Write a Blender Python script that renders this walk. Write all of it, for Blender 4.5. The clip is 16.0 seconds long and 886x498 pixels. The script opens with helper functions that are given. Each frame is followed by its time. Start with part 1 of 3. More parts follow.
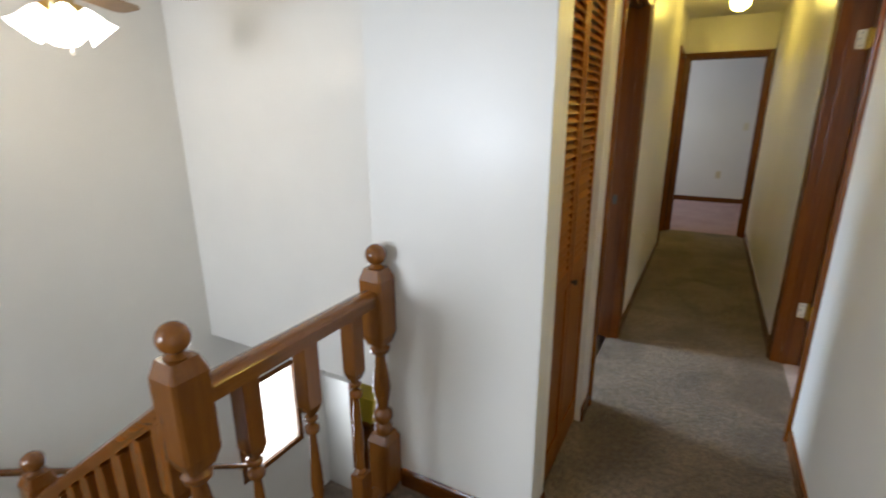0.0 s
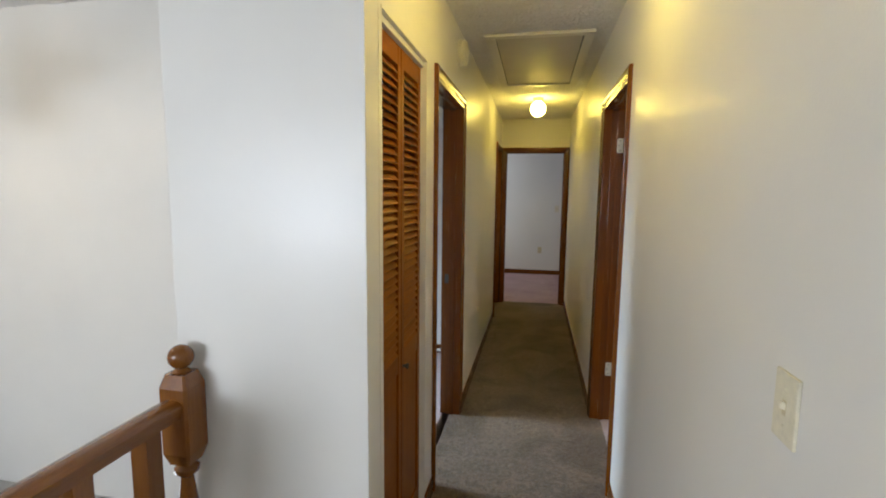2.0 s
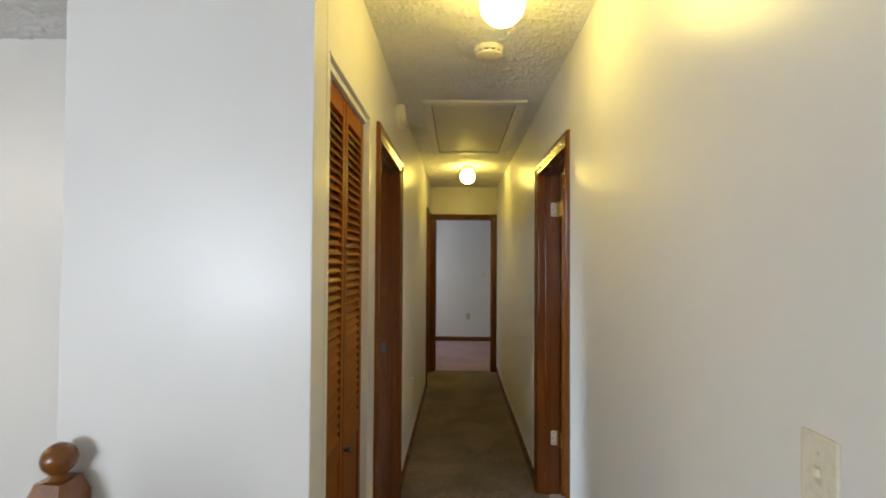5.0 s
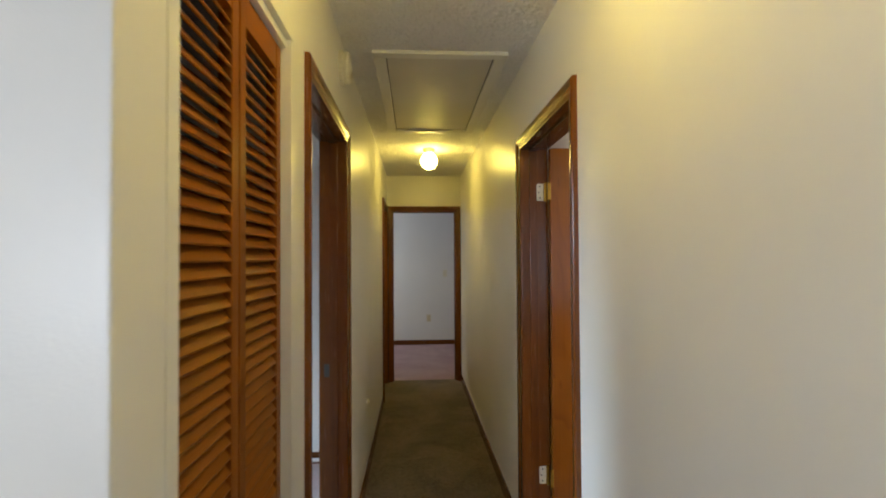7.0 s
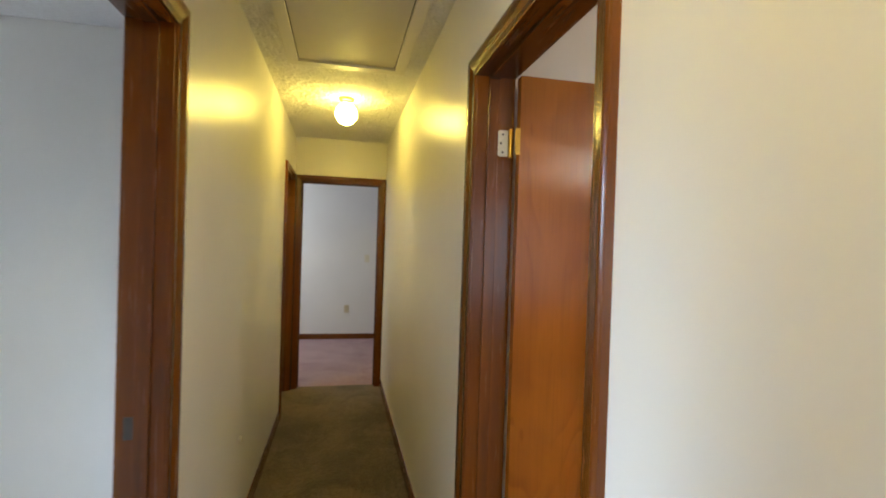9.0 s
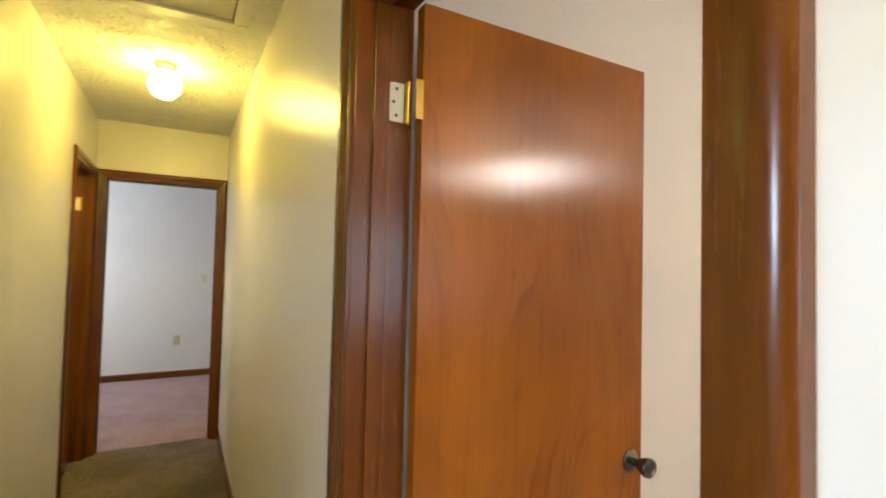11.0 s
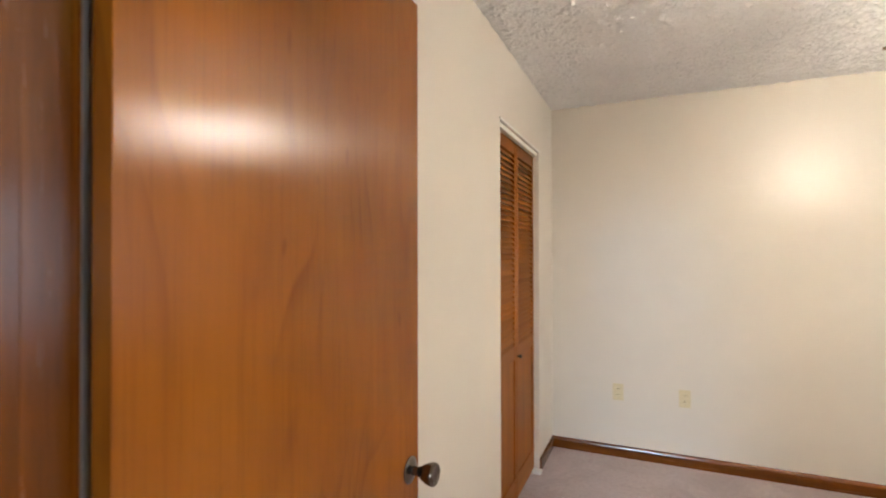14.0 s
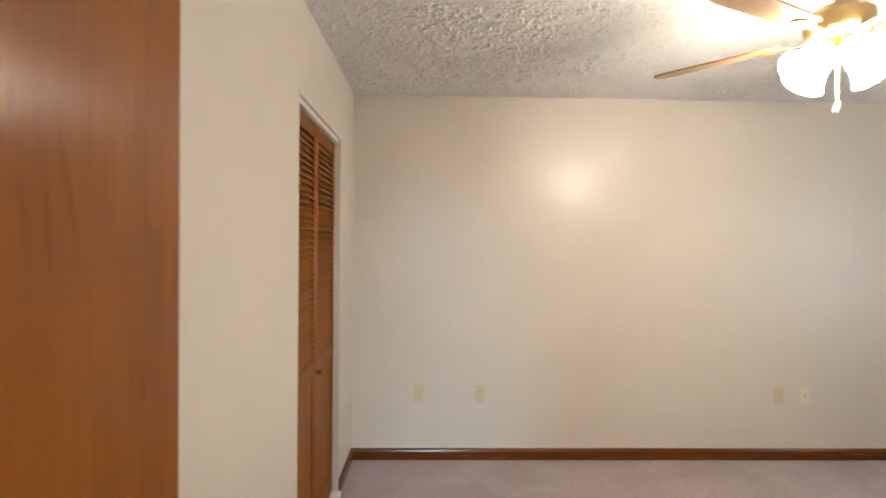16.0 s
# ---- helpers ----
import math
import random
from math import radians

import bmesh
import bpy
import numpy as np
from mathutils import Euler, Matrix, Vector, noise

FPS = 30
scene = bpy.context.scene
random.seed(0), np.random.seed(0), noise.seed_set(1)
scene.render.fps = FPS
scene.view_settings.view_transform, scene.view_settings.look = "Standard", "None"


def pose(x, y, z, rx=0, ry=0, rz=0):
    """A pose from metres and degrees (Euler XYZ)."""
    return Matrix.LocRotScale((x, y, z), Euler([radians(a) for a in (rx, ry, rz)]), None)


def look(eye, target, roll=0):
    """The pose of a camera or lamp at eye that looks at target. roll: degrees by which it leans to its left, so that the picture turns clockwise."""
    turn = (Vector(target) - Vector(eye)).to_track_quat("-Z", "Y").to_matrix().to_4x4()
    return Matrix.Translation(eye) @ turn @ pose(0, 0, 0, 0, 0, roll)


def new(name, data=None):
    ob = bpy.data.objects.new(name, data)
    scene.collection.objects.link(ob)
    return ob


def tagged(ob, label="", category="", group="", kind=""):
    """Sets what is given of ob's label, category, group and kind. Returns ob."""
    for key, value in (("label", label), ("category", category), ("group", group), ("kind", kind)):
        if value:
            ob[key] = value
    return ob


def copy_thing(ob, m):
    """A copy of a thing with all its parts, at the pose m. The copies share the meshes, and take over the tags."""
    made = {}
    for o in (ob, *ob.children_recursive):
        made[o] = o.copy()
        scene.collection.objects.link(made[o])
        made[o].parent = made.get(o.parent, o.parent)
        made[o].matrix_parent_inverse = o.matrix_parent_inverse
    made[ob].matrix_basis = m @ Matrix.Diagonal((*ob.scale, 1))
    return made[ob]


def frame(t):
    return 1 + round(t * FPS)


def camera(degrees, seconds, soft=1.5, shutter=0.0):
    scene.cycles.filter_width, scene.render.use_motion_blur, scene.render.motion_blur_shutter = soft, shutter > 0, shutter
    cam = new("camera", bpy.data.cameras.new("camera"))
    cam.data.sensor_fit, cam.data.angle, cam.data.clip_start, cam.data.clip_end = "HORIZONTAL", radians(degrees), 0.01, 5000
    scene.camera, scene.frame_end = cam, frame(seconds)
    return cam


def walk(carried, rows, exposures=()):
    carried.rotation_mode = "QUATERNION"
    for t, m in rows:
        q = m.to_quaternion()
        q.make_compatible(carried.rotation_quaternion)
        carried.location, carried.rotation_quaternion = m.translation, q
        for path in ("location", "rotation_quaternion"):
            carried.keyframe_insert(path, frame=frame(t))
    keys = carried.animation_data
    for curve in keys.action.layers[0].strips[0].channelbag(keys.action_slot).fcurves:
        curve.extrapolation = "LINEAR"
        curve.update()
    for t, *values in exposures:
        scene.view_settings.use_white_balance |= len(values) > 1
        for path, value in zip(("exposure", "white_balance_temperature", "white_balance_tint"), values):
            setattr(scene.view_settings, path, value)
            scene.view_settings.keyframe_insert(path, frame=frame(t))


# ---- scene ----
cam = camera(85.7, 16.0, soft=1.8, shutter=0.5)
PATH = [
    (0, (0.186, 0.120, 1.467), (-0.739, 1.803, 0.909), -0.35),
    (0.5, (0.233, 0.138, 1.491), (-0.484, 1.943, 1.013), -0.01),
    (1, (0.253, 0.153, 1.495), (-0.266, 2.044, 1.106), 0.47),
    (1.5, (0.266, 0.164, 1.498), (-0.157, 2.095, 1.195), 0.49),
    (2, (0.271, 0.163, 1.501), (-0.106, 2.113, 1.259), 0.60),
    (2.5, (0.267, 0.156, 1.502), (-0.086, 2.115, 1.305), 0.66),
    (3, (0.255, 0.160, 1.498), (-0.089, 2.123, 1.335), 0.79),
    (3.5, (0.226, 0.173, 1.494), (-0.063, 2.149, 1.385), 1.03),
    (4, (0.186, 0.185, 1.483), (-0.009, 2.175, 1.443), 1.17),
    (6.5, (0.140, 0.698, 1.455), (0.203, 2.696, 1.528), -0.71),
    (7, (0.125, 0.918, 1.455), (0.244, 2.914, 1.493), -0.35),
    (7.5, (0.142, 1.145, 1.450), (0.332, 3.136, 1.450), -0.08),
    (8, (0.178, 1.375, 1.451), (0.436, 3.359, 1.421), 0.41),
    (10.5, (0.332, 2.257, 1.428), (1.130, 4.088, 1.475), 2.24),
    (11, (0.360, 2.355, 1.429), (1.322, 4.107, 1.496), 1.34),
    (11.5, (0.382, 2.446, 1.426), (1.492, 4.108, 1.498), 0.61),
    (12, (0.387, 2.540, 1.426), (1.662, 4.079, 1.496), 0.28),
    (12.5, (0.383, 2.601, 1.419), (1.817, 3.994, 1.477), 0.22),
    (13, (0.384, 2.659, 1.411), (1.990, 3.850, 1.454), -0.02),
    (13.5, (0.427, 2.711, 1.403), (2.165, 3.700, 1.430), -0.19),
    (14, (0.491, 2.765, 1.403), (2.322, 3.568, 1.417), -0.10),
    (14.5, (0.563, 2.814, 1.407), (2.470, 3.418, 1.404), 0.16),
    (15, (0.628, 2.853, 1.423), (2.592, 3.231, 1.405), 0.35),
    (15.5, (0.711, 2.895, 1.440), (2.704, 3.066, 1.416), 0.36),
    (16, (0.793, 2.901, 1.454), (2.792, 2.858, 1.430), 0.59),
]
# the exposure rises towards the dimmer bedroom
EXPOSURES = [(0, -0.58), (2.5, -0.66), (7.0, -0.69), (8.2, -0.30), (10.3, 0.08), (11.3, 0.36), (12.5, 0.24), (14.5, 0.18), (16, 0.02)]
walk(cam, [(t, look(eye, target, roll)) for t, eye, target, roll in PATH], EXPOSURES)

# ---- light ----
world = bpy.data.worlds.new("world")
scene.world = world
world.use_nodes = True
wn = world.node_tree.nodes
sky = wn.new("ShaderNodeTexSky")
sky.sky_type, sky.sun_disc = "NISHITA", False
sky.sun_elevation, sky.sun_rotation = radians(40), radians(200)
world.node_tree.links.new(sky.outputs[0], wn["Background"].inputs[0])
wn["Background"].inputs[1].default_value = 0.1

LAMP_WARM = (1.0, 0.76, 0.15)
FAN_WARM = (1.0, 0.89, 0.74)
DAY = (0.76, 0.855, 1.0)


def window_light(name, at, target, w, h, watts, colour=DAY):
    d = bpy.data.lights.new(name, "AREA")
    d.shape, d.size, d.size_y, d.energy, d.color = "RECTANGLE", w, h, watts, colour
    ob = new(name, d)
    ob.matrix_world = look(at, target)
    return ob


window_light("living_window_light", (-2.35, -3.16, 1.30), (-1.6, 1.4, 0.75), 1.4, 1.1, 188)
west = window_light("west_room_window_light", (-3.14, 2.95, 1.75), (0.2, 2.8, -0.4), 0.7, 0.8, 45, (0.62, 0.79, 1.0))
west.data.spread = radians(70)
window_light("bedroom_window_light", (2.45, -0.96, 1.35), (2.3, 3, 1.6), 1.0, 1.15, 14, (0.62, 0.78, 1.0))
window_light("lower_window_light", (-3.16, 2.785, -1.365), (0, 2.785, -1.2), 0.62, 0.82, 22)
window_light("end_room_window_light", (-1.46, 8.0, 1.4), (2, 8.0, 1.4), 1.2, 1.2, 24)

# ---- materials ----


def mat(name):
    m = bpy.data.materials.new(name)
    m.use_nodes = True
    return m, m.node_tree.nodes, m.node_tree.links, m.node_tree.nodes["Principled BSDF"]


def coords(n, l, scale=(1, 1, 1)):
    tc, mp = n.new("ShaderNodeTexCoord"), n.new("ShaderNodeMapping")
    mp.inputs["Scale"].default_value = scale
    l.new(tc.outputs["Object"], mp.inputs[0])
    return mp.outputs[0]


def noise_node(n, l, vec, scale, detail=4, rough=0.55, distortion=0.0):
    t = n.new("ShaderNodeTexNoise")
    t.inputs["Scale"].default_value, t.inputs["Detail"].default_value = scale, detail
    t.inputs["Roughness"].default_value, t.inputs["Distortion"].default_value = rough, distortion
    l.new(vec, t.inputs["Vector"])
    return t.outputs["Fac"]


def ramp(n, l, fac, stops):
    r = n.new("ShaderNodeValToRGB")
    while len(r.color_ramp.elements) < len(stops):
        r.color_ramp.elements.new(0.5)
    for e, (p, c) in zip(r.color_ramp.elements, stops):
        e.position, e.color = p, (*c, 1)
    l.new(fac, r.inputs[0])
    return r.outputs[0]


def mix(n, l, kind, fac, a, b):
    m = n.new("ShaderNodeMix")
    m.data_type, m.blend_type = "RGBA", kind
    if isinstance(fac, float):
        m.inputs[0].default_value = fac
    else:
        l.new(fac, m.inputs[0])
    l.new(a, m.inputs[6])
    if isinstance(b, tuple):
        m.inputs[7].default_value = (*b, 1)
    else:
        l.new(b, m.inputs[7])
    return m.outputs[2]


def bump(n, l, bsdf, height, strength, distance):
    b = n.new("ShaderNodeBump")
    b.inputs["Strength"].default_value, b.inputs["Distance"].default_value = strength, distance
    l.new(height, b.inputs["Height"])
    l.new(b.outputs[0], bsdf.inputs["Normal"])


def paint(name, colour, rough=0.5, relief=0.35, mottling=0.05):
    m, n, l, p = mat(name)
    v = coords(n, l)
    lo = tuple(c * (1 - mottling) for c in colour)
    big = ramp(n, l, noise_node(n, l, v, 1.7, 3), [(0.3, lo), (0.7, colour)])
    l.new(big, p.inputs["Base Color"])
    rr = n.new("ShaderNodeMapRange")
    rr.inputs[3].default_value, rr.inputs[4].default_value = rough - 0.06, rough + 0.08
    l.new(noise_node(n, l, v, 5, 3), rr.inputs[0])
    l.new(rr.outputs[0], p.inputs["Roughness"])
    bump(n, l, p, noise_node(n, l, v, 160, 3), relief, 0.0012)
    return m


def plaster(name, colour):
    """Sprayed ceiling plaster: crumbly relief at two sizes."""
    m, n, l, p = mat(name)
    v = coords(n, l)
    a, b = noise_node(n, l, v, 75, 4, 0.7, 0.4), noise_node(n, l, v, 4, 3)
    col = ramp(n, l, b, [(0.3, tuple(c * 0.94 for c in colour)), (0.7, colour)])
    # shade of the relief's hollows is multiplied into the colour as well
    col = mix(n, l, "MULTIPLY", 0.35, col, ramp(n, l, a, [(0.34, (0.72, 0.71, 0.70)), (0.52, (1, 1, 1))]))
    l.new(col, p.inputs["Base Color"])
    p.inputs["Roughness"].default_value = 0.75
    bump(n, l, p, a, 0.8, 0.007)
    return m


def wood(name, dark, light, axis="z", rough=0.3, grain=1.0, coat=0.12, gloss=0.33):
    """Varnished wood with its grain along one axis."""
    m, n, l, p = mat(name)
    s = {"x": (0.6, 9, 9), "y": (9, 0.6, 9), "z": (9, 9, 0.6)}[axis]
    info = n.new("ShaderNodeObjectInfo")
    tc, mp, add = n.new("ShaderNodeTexCoord"), n.new("ShaderNodeMapping"), n.new("ShaderNodeVectorMath")
    scl = n.new("ShaderNodeVectorMath")
    scl.operation = "SCALE"
    scl.inputs[0].default_value = (3.7, 5.1, 2.3)
    l.new(info.outputs["Random"], scl.inputs["Scale"])
    l.new(tc.outputs["Object"], add.inputs[0])
    l.new(scl.outputs[0], add.inputs[1])
    l.new(add.outputs[0], mp.inputs[0])
    mp.inputs["Scale"].default_value = tuple(a * grain for a in s)
    v = mp.outputs[0]
    wide = noise_node(n, l, v, 1.0, 3, 0.45, 0.8)
    fine = noise_node(n, l, v, 9.0, 5, 0.65, 0.2)
    pores = noise_node(n, l, v, 30.0, 2, 0.5)
    mid = tuple((a + b) / 2 for a, b in zip(dark, light))
    col = ramp(n, l, wide, [(0.15, dark), (0.5, mid), (0.85, light)])
    col = mix(n, l, "MULTIPLY", 0.4, col, ramp(n, l, fine, [(0.3, (0.62, 0.56, 0.5)), (0.62, (1, 1, 1))]))
    col = mix(n, l, "MULTIPLY", 0.2, col, ramp(n, l, pores, [(0.36, (0.5, 0.42, 0.36)), (0.46, (1, 1, 1))]))
    l.new(col, p.inputs["Base Color"])
    rr = n.new("ShaderNodeMapRange")
    rr.inputs[3].default_value, rr.inputs[4].default_value = rough - 0.05, rough + 0.1
    l.new(fine, rr.inputs[0])
    l.new(rr.outputs[0], p.inputs["Roughness"])
    p.inputs["Coat Weight"].default_value, p.inputs["Coat Roughness"].default_value = coat, 0.16
    bump(n, l, p, fine, 0.04, 0.0012)
    p.inputs["Specular IOR Level"].default_value = gloss
    return m


def veneer(name, dark, light, rough):
    """Smooth rotary-cut veneer: arched contour figure, blotches, flecks and vertical pores, under satin varnish."""
    m, n, l, p = mat(name)
    blot = noise_node(n, l, coords(n, l, (2.2, 2.2, 0.9)), 1.3, 4, 0.5, 0.6)
    hill = noise_node(n, l, coords(n, l, (3.0, 3.0, 0.75)), 1.0, 2, 0.4, 0.25)
    rings = n.new("ShaderNodeMath")
    rings.operation = "MULTIPLY"
    rings.inputs[1].default_value = 17.0
    l.new(hill, rings.inputs[0])
    fold = n.new("ShaderNodeMath")
    fold.operation = "FRACT"
    l.new(rings.outputs[0], fold.inputs[0])
    figure = ramp(n, l, fold.outputs[0], [(0.0, (1, 1, 1)), (0.62, (0.90, 0.85, 0.80)), (0.90, (0.55, 0.40, 0.33)), (1.0, (1, 1, 1))])
    fade = ramp(n, l, noise_node(n, l, coords(n, l, (2.4, 2.4, 1.6)), 1.6, 2), [(0.42, (0, 0, 0)), (0.64, (0.45, 0.45, 0.45))])
    hair = noise_node(n, l, coords(n, l, (60, 60, 1.8)), 1.0, 3, 0.6, 0.15)
    pores = noise_node(n, l, coords(n, l, (230, 230, 5)), 1.0, 2, 0.5)
    flecks = noise_node(n, l, coords(n, l, (26, 26, 9)), 1.0, 1, 0.5)
    mid = tuple((a + b) / 2 for a, b in zip(dark, light))
    col = ramp(n, l, blot, [(0.12, dark), (0.5, mid), (0.88, light)])
    col = mix(n, l, "MULTIPLY", fade, col, figure)
    col = mix(n, l, "MULTIPLY", 0.12, col, ramp(n, l, hair, [(0.3, (0.62, 0.52, 0.45)), (0.6, (1, 1, 1))]))
    col = mix(n, l, "MULTIPLY", 0.15, col, ramp(n, l, pores, [(0.34, (0.5, 0.4, 0.34)), (0.48, (1, 1, 1))]))
    col = mix(n, l, "MULTIPLY", 0.3, col, ramp(n, l, flecks, [(0.20, (0.4, 0.26, 0.2)), (0.25, (1, 1, 1))]))
    l.new(col, p.inputs["Base Color"])
    rr = n.new("ShaderNodeMapRange")
    rr.inputs[3].default_value, rr.inputs[4].default_value = rough - 0.02, rough + 0.09
    l.new(blot, rr.inputs[0])
    l.new(rr.outputs[0], p.inputs["Roughness"])
    p.inputs["Specular IOR Level"].default_value = 0.34
    along = n.new("ShaderNodeTangent")
    along.direction_type, along.axis = "RADIAL", "Z"
    l.new(along.outputs[0], p.inputs["Tangent"])
    p.inputs["Anisotropic"].default_value = 0.78
    bump(n, l, p, hair, 0.03, 0.001)
    return m


def carpet(name, a, b, patch, mottle):
    m, n, l, p = mat(name)
    v = coords(n, l)
    tuft = noise_node(n, l, v, 120, 3, 0.7)
    mid = noise_node(n, l, v, 42, 4, 0.7)
    big = noise_node(n, l, v, 2.6, 4, 0.6, 0.8)
    col = ramp(n, l, tuft, [(0.3, a), (0.68, b)])
    col = mix(n, l, "MULTIPLY", mottle, col, ramp(n, l, mid, [(0.40, (0.50, 0.48, 0.46)), (0.58, (1, 1, 1))]))
    col = mix(n, l, "MULTIPLY", 0.8, col, ramp(n, l, big, [(0.36, patch), (0.6, (1, 1, 1))]))
    l.new(col, p.inputs["Base Color"])
    p.inputs["Roughness"].default_value = 0.95
    p.inputs["Specular IOR Level"].default_value = 0.1
    p.inputs["Sheen Weight"].default_value = 0.25
    add = n.new("ShaderNodeMath")
    l.new(tuft, add.inputs[0])
    l.new(mid, add.inputs[1])
    bump(n, l, p, add.outputs[0], 1.0, 0.014)
    return m


def plain(name, colour, rough=0.4, metal=0.0, relief=0.1, scale=90):
    m, n, l, p = mat(name)
    v = coords(n, l)
    f = noise_node(n, l, v, scale, 3)
    l.new(ramp(n, l, f, [(0.25, tuple(c * 0.86 for c in colour)), (0.7, colour)]), p.inputs["Base Color"])
    p.inputs["Roughness"].default_value, p.inputs["Metallic"].default_value = rough, metal
    bump(n, l, p, f, relief, 0.0006)
    return m


def glow(name, colour, strength, base=(0.85, 0.85, 0.82)):
    m, n, l, p = mat(name)
    p.inputs["Base Color"].default_value = (*base, 1)
    p.inputs["Roughness"].default_value = 0.25
    p.inputs["Emission Color"].default_value = (*colour, 1)
    p.inputs["Emission Strength"].default_value = strength
    return m


WALL = paint("wall_paint_warm_white", (0.79, 0.765, 0.71), 0.31, 0.24)
WALL_BED = paint("wall_paint_bedroom", (0.675, 0.617, 0.532), 0.34, 0.16)
CEILING = plaster("ceiling_texture_paint", (0.89, 0.88, 0.86))
WHITE = paint("white_trim_paint", (0.78, 0.76, 0.70), 0.4, 0.15)
HATCH = paint("hatch_board_paint", (0.66, 0.62, 0.55), 0.55, 0.2, 0.1)
OAK = {a: wood("honey_brown_wood_" + a, (0.115, 0.036, 0.005), (0.27, 0.096, 0.014), a, 0.20, 1.0, 0.45) for a in "xyz"}
TRIM = {a: wood("stained_trim_wood_" + a, (0.056, 0.0135, 0.0010), (0.210, 0.060, 0.0034), a, 0.23, 0.9, 0.26) for a in "xyz"}
LOUVRE = {a: wood("orange_louvre_wood_" + a, (0.165, 0.048, 0.0040), (0.300, 0.098, 0.009), a, 0.40, 1.2, 0.0, 0.14) for a in "xyz"}
DOOR = veneer("red_brown_door_veneer", (0.145, 0.039, 0.0034), (0.335, 0.107, 0.0080), 0.21)
HALL_CARPET = carpet("hall_carpet_taupe", (0.105, 0.071, 0.042), (0.375, 0.277, 0.192), (0.44, 0.37, 0.28), 0.95)
ROOM_CARPET = carpet("bedroom_carpet_pink_beige", (0.51, 0.41, 0.395), (0.62, 0.51, 0.49), (0.78, 0.76, 0.755), 0.3)
PINK_CARPET = carpet("end_room_carpet_pink", (0.48, 0.285, 0.27), (0.72, 0.475, 0.45), (0.78, 0.70, 0.68), 0.4)
BRASS = plain("worn_brass", (0.58, 0.43, 0.20), 0.34, 1.0)
KNOBMETAL = plain("aged_nickel", (0.17, 0.14, 0.11), 0.2, 1.0)
DARKMETAL = plain("dark_screw_metal", (0.05, 0.042, 0.035), 0.45, 0.2)
HINGEPAINT = plain("cream_painted_metal", (0.72, 0.67, 0.55), 0.35, 0.0)
OUTLET_IVORY = plain("dark_ivory_plastic", (0.66, 0.57, 0.36), 0.35, 0.0, 0.05)
IVORY = plain("ivory_plastic", (0.77, 0.71, 0.54), 0.35, 0.0, 0.05)
BRIGHTBRASS = plain("polished_brass", (0.62, 0.38, 0.07), 0.28, 1.0)
CREAMPLASTIC = plain("cream_plastic", (0.76, 0.72, 0.58), 0.4, 0.0, 0.05)
BLACK = plain("dark_slot", (0.02, 0.018, 0.016), 0.6)
YELLOW = plain("yellow_plastic", (0.72, 0.52, 0.04), 0.35)
GLOBE = glow("lit_white_globe_glass", LAMP_WARM, 72.0)
SHADE = glow("lit_frosted_shade_glass", FAN_WARM, 104.0)
SHADE_DIM = glow("frosted_shade_glass", FAN_WARM, 18.0)
OUTSIDE = glow("overexposed_daylight", (1, 1, 1), 5.0)
BLADE = wood("fan_blade_wood", (0.26, 0.155, 0.075), (0.38, 0.24, 0.12), "x", 0.35, 1.0)

# ---- mesh helpers ----


def box(bm, x0, x1, y0, y1, z0, z1, bevel=0.0):
    m = Matrix.Translation(((x0 + x1) / 2, (y0 + y1) / 2, (z0 + z1) / 2)) @ Matrix.Diagonal((x1 - x0, y1 - y0, z1 - z0, 1))
    r = bmesh.ops.create_cube(bm, size=1, matrix=m)
    if bevel:
        es = list({e for v in r["verts"] for e in v.link_edges})
        bmesh.ops.bevel(bm, geom=es, offset=bevel, segments=2, affect="EDGES", profile=0.6)
    return bm


def boxed(*a, bevel=0.0):
    return box(bmesh.new(), *a, bevel=bevel)


def lathe(bm, outline, segments=24, at=(0, 0, 0), m=None):
    """A turned body about z: outline of (radius, height)."""
    rings = []
    for r, z in outline:
        ring = []
        for i in range(segments):
            a = 2 * math.pi * i / segments
            v = Vector((r * math.cos(a), r * math.sin(a), z))
            ring.append(bm.verts.new((m @ v if m else v) + Vector(at)))
        rings.append(ring)
    for a, b in zip(rings, rings[1:]):
        for i in range(segments):
            j = (i + 1) % segments
            bm.faces.new((a[i], a[j], b[j], b[i]))
    for ring in (rings[0], rings[-1]):
        try:
            bm.faces.new(ring)
        except ValueError:
            pass
    return bm


def prism(outline, axis, lo, hi):
    """A flat outline drawn in the two other axes, pushed from lo to hi along axis."""
    bm = bmesh.new()
    place = {"x": lambda a, b, c: (c, a, b), "y": lambda a, b, c: (a, c, b), "z": lambda a, b, c: (a, b, c)}[axis]
    lower = [bm.verts.new(place(a, b, lo)) for a, b in outline]
    upper = [bm.verts.new(place(a, b, hi)) for a, b in outline]
    bm.faces.new(lower)
    bm.faces.new(upper)
    for i in range(len(outline)):
        j = (i + 1) % len(outline)
        bm.faces.new((lower[i], lower[j], upper[j], upper[i]))
    return bm


def sweep(path, section, closed=False):
    """Carry a section (list of loops already placed) along: each entry of path is a list of points."""
    bm = bmesh.new()
    loops = [[bm.verts.new(q) for q in loop] for loop in path]
    k = len(loops[0])
    for a, b in zip(loops, loops[1:]):
        for i in range(k):
            j = (i + 1) % k
            bm.faces.new((a[i], a[j], b[j], b[i]))
    if section:
        bm.faces.new(loops[0])
        bm.faces.new(loops[-1])
    return bm


